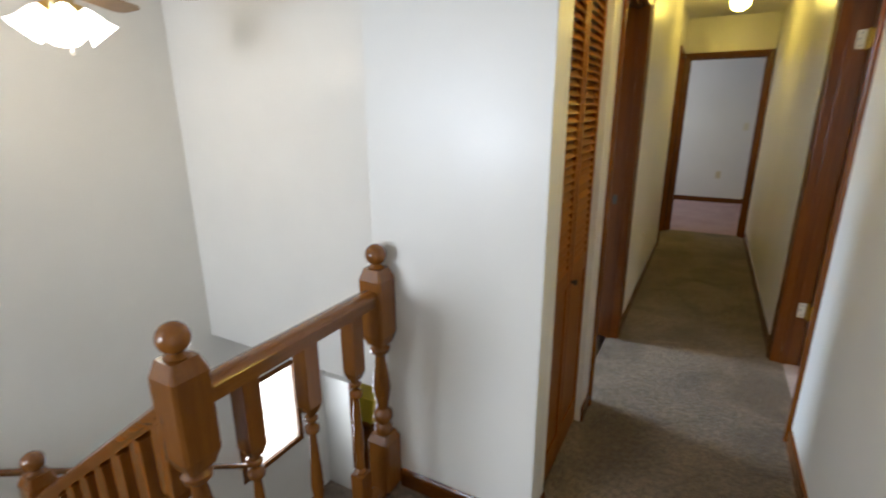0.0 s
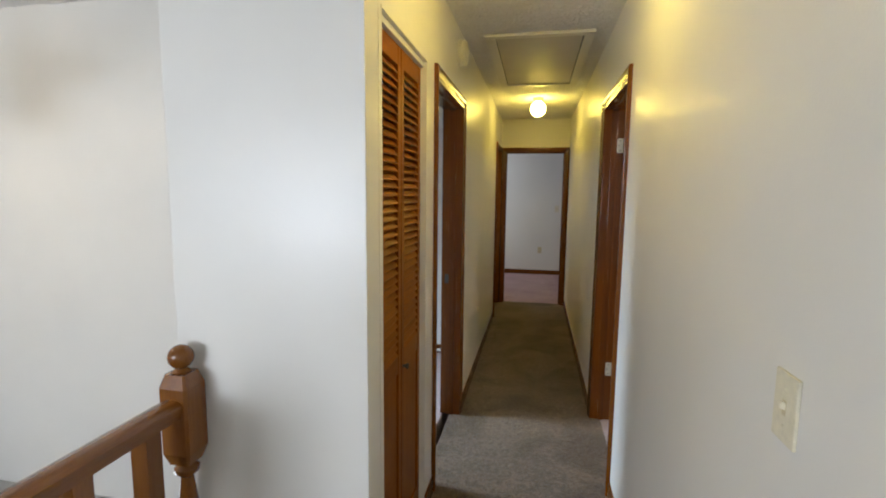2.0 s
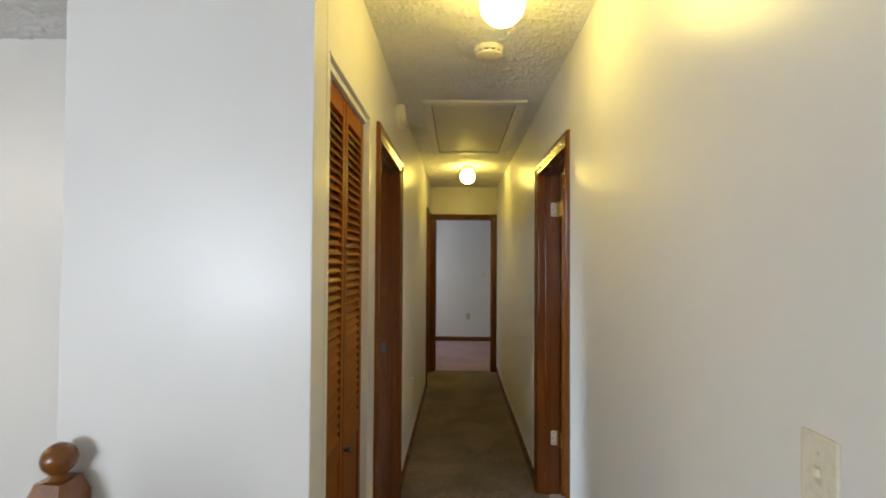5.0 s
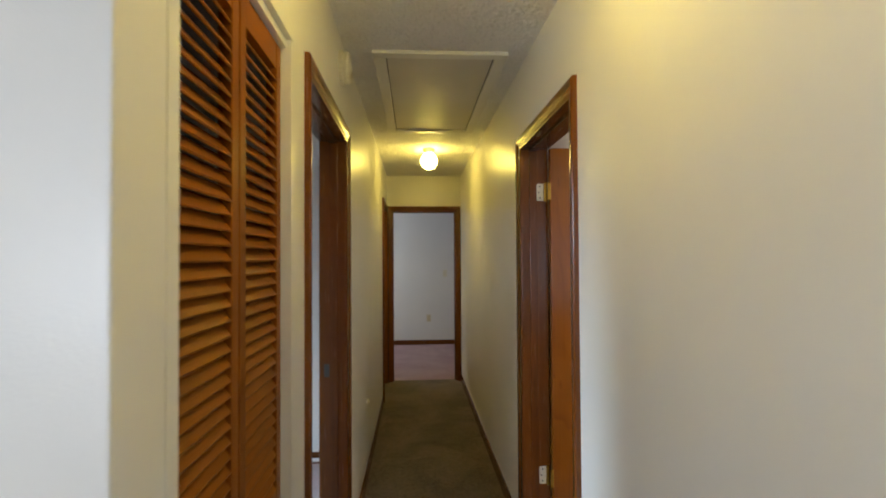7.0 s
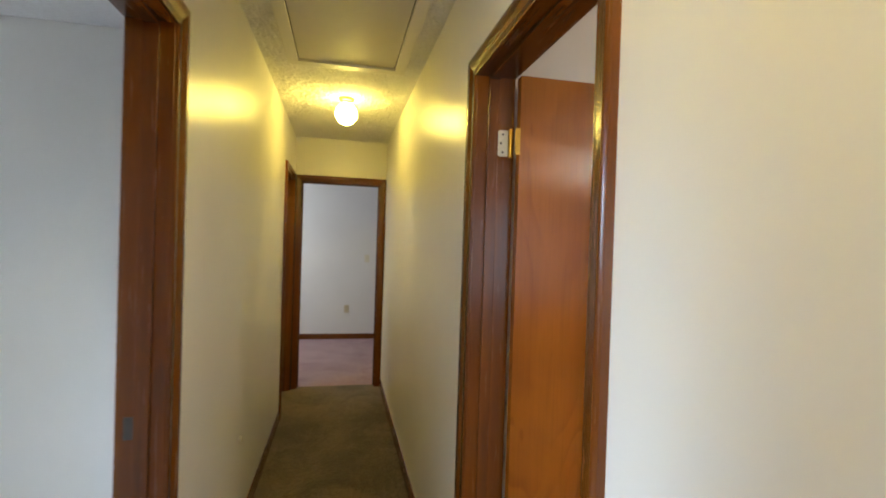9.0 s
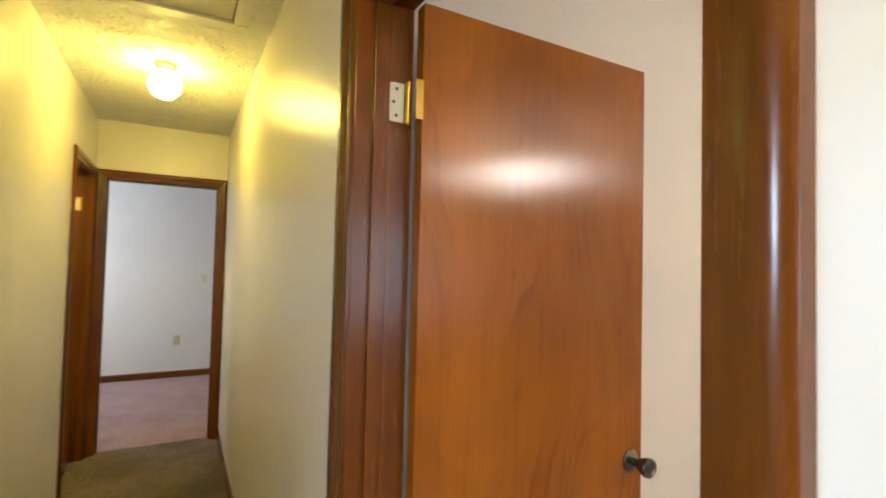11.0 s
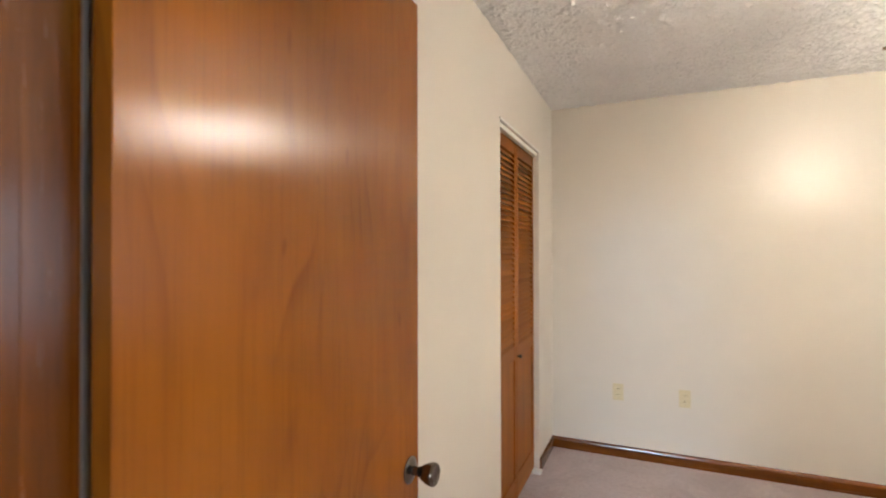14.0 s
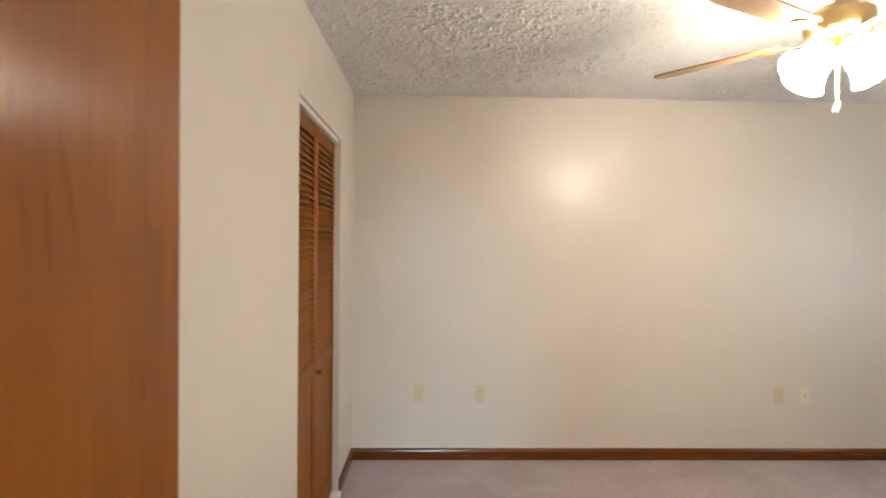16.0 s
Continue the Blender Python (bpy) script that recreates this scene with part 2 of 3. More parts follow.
def link(name, bm, material, smooth=False):
    bmesh.ops.recalc_face_normals(bm, faces=bm.faces)
    me = bpy.data.meshes.new(name)
    bm.to_mesh(me)
    bm.free()
    me.materials.append(material)
    if smooth:
        for p in me.polygons:
            p.use_smooth = True
        me.set_sharp_from_angle(angle=radians(40))
    return new(name, me)


def structure(name, bm, material, label=""):
    return tagged(link(name, bm, material), label, "", "", "structure")


def part(name, bm, material, parent, label="", smooth=False):
    ob = link(name, bm, material, smooth)
    ob.parent = parent
    return tagged(ob, label)


def thing(name, at, label, category, group="", rz=0.0):
    ob = new(name)
    ob.matrix_world = pose(*at, 0, 0, rz)
    ob.empty_display_size = 0.1
    return tagged(ob, label, category, group)


def wall_outline(a0, a1, z0, z1, openings):
    pts = [(a0, z0)]
    for o0, o1, top in sorted(openings):
        pts += [(o0, z0), (o0, top), (o1, top), (o1, z0)]
    return pts + [(a1, z0), (a1, z1), (a0, z1)]


def holed(axis, lo, hi, a0, a1, z0, z1, h0, h1, b0, b1):
    """A wall with one window hole, as four blocks."""
    bm = bmesh.new()
    for p, q, r, s in ((a0, h0, z0, z1), (h1, a1, z0, z1), (h0, h1, z0, b0), (h0, h1, b1, z1)):
        if axis == "x":
            box(bm, lo, hi, p, q, r, s)
        else:
            box(bm, p, q, lo, hi, r, s)
    return bm


# ---- plan ----
LX, RX, T = -0.200, 0.675, 0.115
END, CEIL = 6.605, 2.44
NEAR = 1.451
OPEN_TOP = 2.013
BX, BY = 3.987, 3.434
FARY = 9.0
WELL_X, WELL_Y = -3.18, 2.325
LOW = -2.65

# walls of the hall
structure("wall_hall_west", prism(wall_outline(NEAR + T, END, 0, CEIL, [(1.599, 2.20, 2.038), (2.395, 3.217, OPEN_TOP + 0.015), (5.805, 6.555, OPEN_TOP + 0.015)]), "x", LX - T, LX), WALL, "warm white painted hall wall with door openings")
structure("wall_hall_east", prism(wall_outline(-3.2, END, 0, CEIL, [(2.535, 3.355, OPEN_TOP + 0.015)]), "x", RX, RX + T), WALL, "warm white painted hall wall beside the bedroom door")
structure("wall_hall_end", prism(wall_outline(-1.5 - T, 2.6 + T, 0, CEIL, [(LX + 0.046, RX - 0.046, OPEN_TOP + 0.015)]), "y", END, END + T), WALL, "warm white wall around the end doorway")
# closet block beside the stairwell
structure("wall_closet_front", boxed(-0.838, LX, NEAR, NEAR + T, 0, CEIL, bevel=0.004), WALL, "white painted wall end beside the stair railing")
structure("wall_closet_side", boxed(-0.838, -0.838 + 0.09, NEAR + T, WELL_Y, 0, CEIL), WALL)
structure("wall_closet_back", boxed(-0.748, LX - T, 2.25, WELL_Y, 0, CEIL), WALL)
# stairwell
structure("wall_stairwell_north", boxed(WELL_X, LX - T, WELL_Y, WELL_Y + T, -0.28, CEIL), WALL, "tall pale wall above the stairwell")
structure("wall_stairwell_west", boxed(WELL_X - T, WELL_X, -3.2, WELL_Y + T, -0.28, CEIL), WALL, "tall pale stairwell wall")
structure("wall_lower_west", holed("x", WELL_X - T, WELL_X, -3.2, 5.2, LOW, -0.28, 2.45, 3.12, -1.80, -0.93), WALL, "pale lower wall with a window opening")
structure("wall_lower_north", boxed(WELL_X, -0.7, 5.2, 5.2 + T, LOW, -0.28), WALL)
structure("wall_lower_east", boxed(-0.83, -0.83 + T, 0.62, 5.2, LOW, -0.28), WALL)
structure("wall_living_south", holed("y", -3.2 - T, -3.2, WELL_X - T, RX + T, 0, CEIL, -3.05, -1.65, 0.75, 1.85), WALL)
structure("floor_lower", boxed(WELL_X - T, -0.7, -3.2, 5.3, LOW - 0.1, LOW), HALL_CARPET)
# west room behind the hall
structure("wall_west_room_north", boxed(WELL_X, LX - T, 4.40, 4.40 + T, 0, CEIL), WALL, "cool white far wall of the side room")
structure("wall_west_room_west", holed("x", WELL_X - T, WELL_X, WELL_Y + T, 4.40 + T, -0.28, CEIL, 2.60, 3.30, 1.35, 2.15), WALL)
structure("floor_west_room", boxed(WELL_X, LX - T, WELL_Y + T, 4.40, -0.28, 0), ROOM_CARPET, "pale carpet of the side room")
# small room at the hall's end
structure("wall_small_room_south", boxed(-1.5, LX - T, 5.2, 5.2 + T, 0, CEIL), WALL)
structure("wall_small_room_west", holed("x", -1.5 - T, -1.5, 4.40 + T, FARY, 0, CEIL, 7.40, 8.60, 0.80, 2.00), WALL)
structure("floor_small_room", boxed(-1.5, LX - T, 5.2 + T, END, -0.1, 0), HALL_CARPET)
# end room
structure("wall_end_room_north", boxed(-1.5 - T, 2.6 + T, FARY, FARY + T, 0, CEIL), WALL, "grey-white far wall of the end bedroom")
structure("wall_end_room_east", boxed(2.6, 2.6 + T, END + T, FARY, 0, CEIL), WALL)
structure("floor_end_room", boxed(-1.5, 2.6, END + 0.06, FARY, -0.1, 0.0), PINK_CARPET, "pink carpet of the end bedroom")
# east bedroom
structure("wall_bedroom_north", prism(wall_outline(RX + T, BX, 0, CEIL, [(2.704, 3.555, 2.043)]), "y", BY, BY + T), WALL_BED, "cream painted bedroom wall with a closet opening")
structure("wall_bedroom_east", boxed(BX, BX + T, -1.0, BY + T + 0.6, 0, CEIL), WALL_BED, "cream painted bedroom wall")
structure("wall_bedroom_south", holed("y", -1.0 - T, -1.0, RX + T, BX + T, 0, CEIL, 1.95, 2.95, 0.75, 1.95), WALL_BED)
structure("wall_bedroom_closet_back", boxed(2.6, BX, BY + T + 0.5, BY + T + 0.6, 0, CEIL), WALL_BED)
structure("wall_bedroom_closet_side", boxed(2.55, 2.6, BY + T, BY + T + 0.6, 0, CEIL), WALL_BED)
structure("floor_bedroom", boxed(RX + 0.06, BX, -1.0, BY + T + 0.5, -0.1, 0.0), ROOM_CARPET, "pink-beige bedroom carpet")

# floor of hall and landing, notched round the stairwell
structure("floor_hall", prism([(RX + 0.06, -3.2), (RX + 0.06, END + 0.06), (LX - 0.06, END + 0.06), (LX - 0.06, WELL_Y), (-0.845, WELL_Y), (-0.845, -3.2)], "z", -0.28, 0.0), HALL_CARPET, "worn taupe hall carpet")
structure("floor_living", boxed(WELL_X, -0.845, -3.2, -0.42, -0.28, 0), HALL_CARPET)


def rough_ceiling(name, x0, x1, y0, y1, step, height, cell, label):
    """Ceiling with a stippled, trowelled plaster relief hanging from it."""
    nx, ny = max(2, int((x1 - x0) / step)), max(2, int((y1 - y0) / step))
    rng = np.random.default_rng(7)

    def lattice(cell):
        gx, gy = int((x1 - x0) / cell) + 3, int((y1 - y0) / cell) + 3
        g = rng.random((gx, gy))
        fx, fy = np.linspace(0, (x1 - x0) / cell, nx + 1), np.linspace(0, (y1 - y0) / cell, ny + 1)
        ix, iy = fx.astype(int), fy.astype(int)
        u, v = (fx - ix)[:, None], (fy - iy)[None, :]
        u, v = u * u * (3 - 2 * u), v * v * (3 - 2 * v)
        g00, g10, g01, g11 = g[ix][:, iy], g[ix + 1][:, iy], g[ix][:, iy + 1], g[ix + 1][:, iy + 1]
        return (g00 * (1 - u) + g10 * u) * (1 - v) + (g01 * (1 - u) + g11 * u) * v

    ridge = 1 - np.abs(2 * lattice(cell) - 1) * 2.2
    ridge = np.clip(ridge, 0, 1) * np.clip(lattice(cell * 3.2) * 2.4 - 0.6, 0, 1)
    h = (0.75 * ridge + 0.35 * np.clip(lattice(cell * 0.7) * 2 - 1, 0, 1)) * height
    xs, ys = np.linspace(x0, x1, nx + 1), np.linspace(y0, y1, ny + 1)
    gx, gy = np.meshgrid(xs, ys, indexing="ij")
    co = np.stack([gx, gy, CEIL - h], -1).reshape(-1, 3)
    i = np.arange(nx)[:, None] * (ny + 1) + np.arange(ny)[None, :]
    f = np.stack([i, i + 1, i + ny + 2, i + ny + 1], -1).reshape(-1, 4)
    me = bpy.data.meshes.new(name)
    me.from_pydata(co.tolist(), [], f.tolist())
    me.materials.append(CEILING)
    for p in me.polygons:
        p.use_smooth = True
    return tagged(new(name, me), label, "", "", "structure")


rough_ceiling("ceiling_hall", LX, RX, NEAR - 0.9, END, 0.0055, 0.010, 0.0135, "white stippled plaster ceiling of the hall")
rough_ceiling("ceiling_bedroom", RX + T, BX, 0.2, BY, 0.0054, 0.015, 0.0118, "white popcorn-textured bedroom ceiling")
rough_ceiling("ceiling_stairwell", WELL_X, LX, NEAR - 0.9, WELL_Y, 0.012, 0.012, 0.026, "white stippled ceiling over the stairs")
structure("ceiling_slab", boxed(WELL_X - T, BX + T, -3.2 - T, FARY + T, CEIL + 0.001, CEIL + 0.12), CEILING, "white plaster ceiling")
structure("ceiling_lower", boxed(WELL_X, -0.845, WELL_Y + T, 5.2, -0.30, -0.284), CEILING)

# ---- door frames ----
PROFILE = [(-0.005, 0.0), (-0.005, 0.008), (0.004, 0.011), (0.014, 0.010), (0.022, 0.013), (0.040, 0.019), (0.052, 0.019), (0.057, 0.015), (0.058, 0.0)]


def door_frame(name, label, axis, wall_lo, wall_hi, a0, a1, top, stop_at, sides=(True, True), proud=0.0):
    """Jambs, stops and moulded casings round the rough opening a0..a1 in a wall from wall_lo to wall_hi."""
    base = thing(name, (0, 0, 0), label, "door frame")
    base["kind"] = "structure"
    j = 0.019
    wall_hi += proud
    P = (lambda w, a, z: (w, a, z)) if axis == "x" else (lambda w, a, z: (a, w, z))

    def block(w0, w1, b0, b1, z0, z1, bev=0.002):
        return boxed(w0, w1, b0, b1, z0, z1, bevel=bev) if axis == "x" else boxed(b0, b1, w0, w1, z0, z1, bevel=bev)

    along = "y" if axis == "x" else "x"
    part("jamb", block(wall_lo, wall_hi, a0 + 0.001, a0 + j, 0, top), TRIM["z"], base)
    part("jamb", block(wall_lo, wall_hi, a1 - j, a1 - 0.001, 0, top), TRIM["z"], base)
    part("head_jamb", block(wall_lo, wall_hi, a0 + j, a1 - j, top - j, top + 0.0), TRIM[along], base)
    s0, s1 = stop_at
    part("door_stop", block(s0, s1, a0 + j, a0 + j + 0.011, 0, top - j), TRIM["z"], base)
    part("door_stop", block(s0, s1, a1 - j - 0.011, a1 - j, 0, top - j), TRIM["z"], base)
    part("door_stop", block(s0, s1, a0 + j + 0.011, a1 - j - 0.011, top - j - 0.011, top - j), TRIM[along], base)
    for on, face, out in ((sides[0], wall_lo, -1), (sides[1], wall_hi, 1)):
        if not on:
            continue
        back = -proud if out > 0 else 0.0
        section = [(u, d if d else back) for u, d in PROFILE]
        i0, i1, it = a0 + j - 0.006, a1 - j + 0.006, top - j + 0.006
        legs = [
            ("casing", "z", [[P(face + out * d, i0 - u, 0) for u, d in section], [P(face + out * d, i0 - u, it + u) for u, d in section]]),
            ("head_casing", along, [[P(face + out * d, i0 - u, it + u) for u, d in section], [P(face + out * d, i1 + u, it + u) for u, d in section]]),
            ("casing", "z", [[P(face + out * d, i1 + u, it + u) for u, d in section], [P(face + out * d, i1 + u, 0) for u, d in section]]),
        ]
        for nm, g, loops in legs:
            part(nm, sweep(loops, True), TRIM[g], base, "", True)
    return base


frame_west = door_frame("door_frame_west", "brown stained wooden door frame of the side room", "x", LX - T, LX, 2.395, 3.217, 2.028, (LX - 0.075, LX - 0.037))
# extra depth (proud) added so dark wood hides the lit wall behind the hinge gap
door_frame("door_frame_bedroom", "brown stained wooden frame of the open bedroom door", "x", RX, RX + T, 2.535, 3.355, 2.028, (RX + 0.040, RX + 0.076), proud=0.012)
frame_small = door_frame("door_frame_small_room", "brown stained wooden door frame at the hall's end", "x", LX - T, LX, 5.805, 6.555, 2.028, (LX - 0.075, LX - 0.037))
door_frame("door_frame_end", "brown stained wooden frame of the end doorway", "y", END, END + T, LX + 0.046, RX - 0.046, 2.028, (END + 0.040, END + 0.076))


def rounded(a0, a1, b0, b1, r):
    """Outline of a plate whose left corners are rounded."""
    pts = [(a1, b0), (a1, b1)]
    for k in range(6):
        a = radians(90 + 18 * k)
        pts.append((a0 + r + r * math.cos(a), b1 - r + r * math.sin(a)))
    for k in range(6):
        a = radians(180 + 18 * k)
        pts.append((a0 + r + r * math.cos(a), b0 + r + r * math.sin(a)))
    return pts


def hinge(parent, at, material, label):
    """Leaf on the jamb, facing -y, with three screws and a brass knuckle."""
    x, y, z = at
    leaf = part("hinge_leaf", prism(rounded(x - 0.034, x + 0.004, z - 0.044, z + 0.044, 0.012), "y", y - 0.003, y), material, parent, label)
    for dz, dx in ((0.03, -0.014), (0.0, -0.021), (-0.03, -0.014)):
        part("screw", lathe(bmesh.new(), [(0.0005, 0.0018), (0.003, 0.0016), (0.004, 0.0)], 12, (x + dx, y - 0.0035, z + dz), Euler((radians(90), 0, 0)).to_matrix()), DARKMETAL, leaf, "", True)
    k = part("knuckle", lathe(bmesh.new(), [(0.003, -0.050), (0.0072, -0.046), (0.0072, -0.018), (0.0060, -0.0175), (0.0072, -0.017), (0.0072, 0.017), (0.0060, 0.0175), (0.0072, 0.018), (0.0072, 0.046), (0.003, 0.050)], 16, (x + 0.0125, y - 0.008, z)), BRIGHTBRASS, leaf, "brass knuckle", True)
    return leaf


# bedroom door, swung open against the bedroom wall
bed_door = thing("door", (0, 0, 0), "flat reddish-brown veneered wooden door standing wide open", "door")
FACE = 3.289
part("slab", boxed(0.813, 1.534, FACE, FACE + 0.035, 0.012, 2.008, bevel=0.0015), DOOR, bed_door)
for z in (1.79, 0.35):
    h = hinge(bed_door, (RX + T - 0.006, 3.336, z), HINGEPAINT, "cream painted hinge leaf with brass knuckle")
    part("hinge_plate", boxed(0.797, 0.8145, FACE - 0.0025, FACE - 0.0002, z - 0.044, z + 0.044, bevel=0.0008), BRIGHTBRASS, h)


def door_knob(parent, x, y, z):
    out = Euler((radians(90), 0, 0)).to_matrix()
    rose = part("knob_rose", lathe(bmesh.new(), [(0.031, 0.0), (0.031, 0.003), (0.027, 0.006), (0.018, 0.009), (0.012, 0.011)], 28, (x, y, z), out), KNOBMETAL, parent, "nickel knob rose", True)
    part("knob", lathe(bmesh.new(), [(0.011, 0.009), (0.010, 0.022), (0.012, 0.028), (0.018, 0.036), (0.0245, 0.050), (0.0265, 0.060), (0.0255, 0.066), (0.022, 0.069), (0.019, 0.066), (0.010, 0.065), (0.0005, 0.065)], 28, (x, y, z), out), KNOBMETAL, rose, "aged nickel tulip knob", True)


door_knob(bed_door, 1.489, FACE, 0.893)

# strike plate on the side room's far jamb, hinge on the small room's jamb
part("strike_plate", boxed(LX - 0.101, LX - 0.069, 3.1945, 3.1975, 0.90, 0.96, bevel=0.001), DARKMETAL, frame_west, "dark metal strike plate")
hinge(frame_small, (LX - T + 0.035, 6.536, 1.80), HINGEPAINT, "cream hinge leaf")


# ---- louvred bifold closet doors ----
def bifold(width, height, group):
    """Two hinged leaves in the xz plane, fronts facing -y, lower left corner at the origin."""
    door = thing("bifold_door", (0, 0, 0), "orange-brown wooden bifold closet door with louvres above a flat panel", "closet door", group)
    t, stile, leafw = 0.028, 0.036, width / 2 - 0.0025
    low0, low1, mid, top = 0.0, 0.13, 0.79, height
    slat_bm = prism([(-0.0132, -0.0126), (-0.0122, -0.0158), (-0.0084, -0.0158), (0.0125, 0.0126), (0.0115, 0.0158), (0.0077, 0.0158)], "x", 0, leafw - 2 * stile)
    slat_me = None
    for k in range(2):
        x0 = k * (leafw + 0.005)
        leaf = part("leaf", boxed(x0, x0 + stile, 0, t, low0, top, bevel=0.003), LOUVRE["z"], door)
        part("stile", boxed(x0 + leafw - stile, x0 + leafw, 0, t, low0, top, bevel=0.003), LOUVRE["z"], leaf)
        for z0, z1 in ((low0, low1), (mid, mid + 0.07), (top - 0.068, top)):
            part("rail", boxed(x0 + stile, x0 + leafw - stile, 0.001, t - 0.001, z0, z1, bevel=0.0015), LOUVRE["x"], leaf)
        part("panel", boxed(x0 + stile - 0.002, x0 + leafw - stile + 0.002, 0.008, 0.020, low1 - 0.004, mid + 0.004, bevel=0.002), LOUVRE["z"], leaf)
        n = int((top - 0.068 - mid - 0.07) / 0.0288)
        for i in range(n):
            z = mid + 0.07 + (i + 0.5) * (top - 0.068 - mid - 0.07) / n
            if slat_me is None:
                ob = link("slat", slat_bm, LOUVRE["x"])
                slat_me = ob.data
            else:
                ob = new("slat", slat_me)
            ob.location = (x0 + stile, t / 2, z)
            ob.parent = leaf
        if k == 1:
            kb = part("knob", lathe(bmesh.new(), [(0.007, 0.0), (0.006, 0.008), (0.010, 0.013), (0.0125, 0.018), (0.011, 0.023), (0.004, 0.0255)], 18, (x0 + 0.020, 0.0, 0.80), Euler((radians(90), 0, 0)).to_matrix()), DARKMETAL, leaf, "small dark bronze knob", True)
    return door


first = bifold(0.843, 2.005, "bifold closet doors")
first.matrix_world = pose(2.708, BY + 0.035, 0.012)
second = bifold(0.593, 2.000, "bifold closet doors")
# the hall closet's doors face +x
second.matrix_world = pose(LX - 0.026, 1.603, 0.012, 0, 0, 90)


def track(name, bm, label):
    t = thing(name, (0, 0, 0), label, "closet track")
    part("channel", bm, WHITE, t)


track("closet_track", boxed(LX - 0.075, LX - 0.012, 1.600, 2.199, 2.016, 2.037, bevel=0.002), "white metal track above the hall closet doors")
track("closet_track", boxed(2.705, 3.554, BY + 0.012, BY + 0.075, 2.020, 2.042, bevel=0.002), "white metal track above the bedroom closet doors")
stopper = thing("door_stop_bracket", (3.495, BY + 0.01, 0.0), "small white floor bracket of the closet door", "bracket")
part("bracket", boxed(0, 0.05, -0.03, 0.03, 0.0, 0.02, bevel=0.004), WHITE, stopper)
# corner beads round the closet openings
for nm, bm in (("trim_hall_closet", boxed(LX - 0.002, LX + 0.003, 1.588, 2.212, 2.0385, 2.048, bevel=0.001)), ("trim_bedroom_closet", boxed(2.69, 3.569, BY - 0.005, BY + 0.002, 2.0435, 2.055, bevel=0.001))):
    structure(nm, bm, WHITE, "thin white bead above a closet opening")


# ---- baseboards ----
def baseboard(name, axis, face, out, a0, a1, z=0.0):
    prof = [(0, 0), (0.012, 0), (0.012, 0.058), (0.009, 0.068), (0.004, 0.076), (0, 0.078)]
    pts = lambda a: [((face + out * d, a, z + h) if axis == "x" else (a, face + out * d, z + h)) for d, h in prof]
    return structure(name, sweep([pts(a0), pts(a1)], True), TRIM["y" if axis == "x" else "x"], "brown stained wooden baseboard")


baseboard("baseboard", "x", RX, -1, -3.2, 2.488)
baseboard("baseboard", "x", RX, -1, 3.402, END - 0.02)
baseboard("baseboard", "x", LX, 1, 3.264, 5.758)
baseboard("baseboard", "x", LX, 1, NEAR, 1.597)
baseboard("baseboard", "x", LX, 1, 2.202, 2.348)
baseboard("baseboard", "y", NEAR, -1, -0.74, LX + 0.012)
baseboard("baseboard", "y", BY, -1, RX + T + 0.06, 2.70)
baseboard("baseboard", "y", BY, -1, 3.558, BX - 0.012)
baseboard("baseboard", "x", BX, -1, -1.0, BY)
baseboard("baseboard", "y", FARY, -1, -1.5, 2.6)


# ---- ceiling fittings ----
def hall_lamp(at):
    x, y = at
    lamp = thing("ceiling_lamp", (x, y, CEIL), "lit white glass globe on a small brass ceiling base", "ceiling lamp", "hall ceiling lamps")
    part("base", lathe(bmesh.new(), [(0.052, 0.0), (0.054, -0.010), (0.050, -0.020), (0.040, -0.026), (0.036, -0.040)], 28), BRASS, lamp, "brass base", True)
    globe = [(0.034, -0.038), (0.036, -0.044)] + [(0.076 * math.sin(a), -0.112 + 0.076 * math.cos(a)) for a in [radians(d) for d in range(32, 181, 12)]]
    part("globe", lathe(bmesh.new(), globe + [(0.0008, -0.188)], 28), GLOBE, lamp, "lit white glass globe", True)
    return lamp


l1 = hall_lamp((0.258, 5.197))
l2 = copy_thing(l1, pose(0.305, 1.87, CEIL))
copy_thing(l1, pose(-0.95, 5.80, CEIL))

detector = thing("smoke_detector", (0.298, 2.452, CEIL - 0.004), "round cream plastic smoke detector on the ceiling", "smoke detector")
part("body", lathe(bmesh.new(), [(0.066, 0.0), (0.068, -0.004), (0.066, -0.020), (0.064, -0.022)], 36), CREAMPLASTIC, detector, "", True)
part("grille", lathe(bmesh.new(), [(0.057, -0.020), (0.057, -0.031)], 36), BLACK, detector, "dark vent gap", True)
for k in range(12):
    a = 2 * math.pi * k / 12
    bm = boxed(0.054, 0.064, -0.006, 0.006, -0.032, -0.020)
    bm.transform(Matrix.Rotation(a, 4, "Z"))
    part("rib", bm, CREAMPLASTIC, detector)
part("cap", lathe(bmesh.new(), [(0.062, -0.030), (0.060, -0.037), (0.046, -0.043), (0.0008, -0.045)], 36), CREAMPLASTIC, detector, "", True)

chime = thing("wall_alarm", (LX, 3.05, 2.303), "round cream plastic alarm on the hall wall", "alarm")
rot = Euler((0, radians(90), 0)).to_matrix()
part("body", lathe(bmesh.new(), [(0.074, 0.0), (0.076, 0.010), (0.074, 0.016), (0.066, 0.018), (0.066, 0.024), (0.070, 0.027), (0.069, 0.038), (0.060, 0.046), (0.050, 0.047), (0.048, 0.043), (0.020, 0.043), (0.018, 0.047), (0.0008, 0.047)], 36, (0, 0, 0), rot), CREAMPLASTIC, chime, "", True)

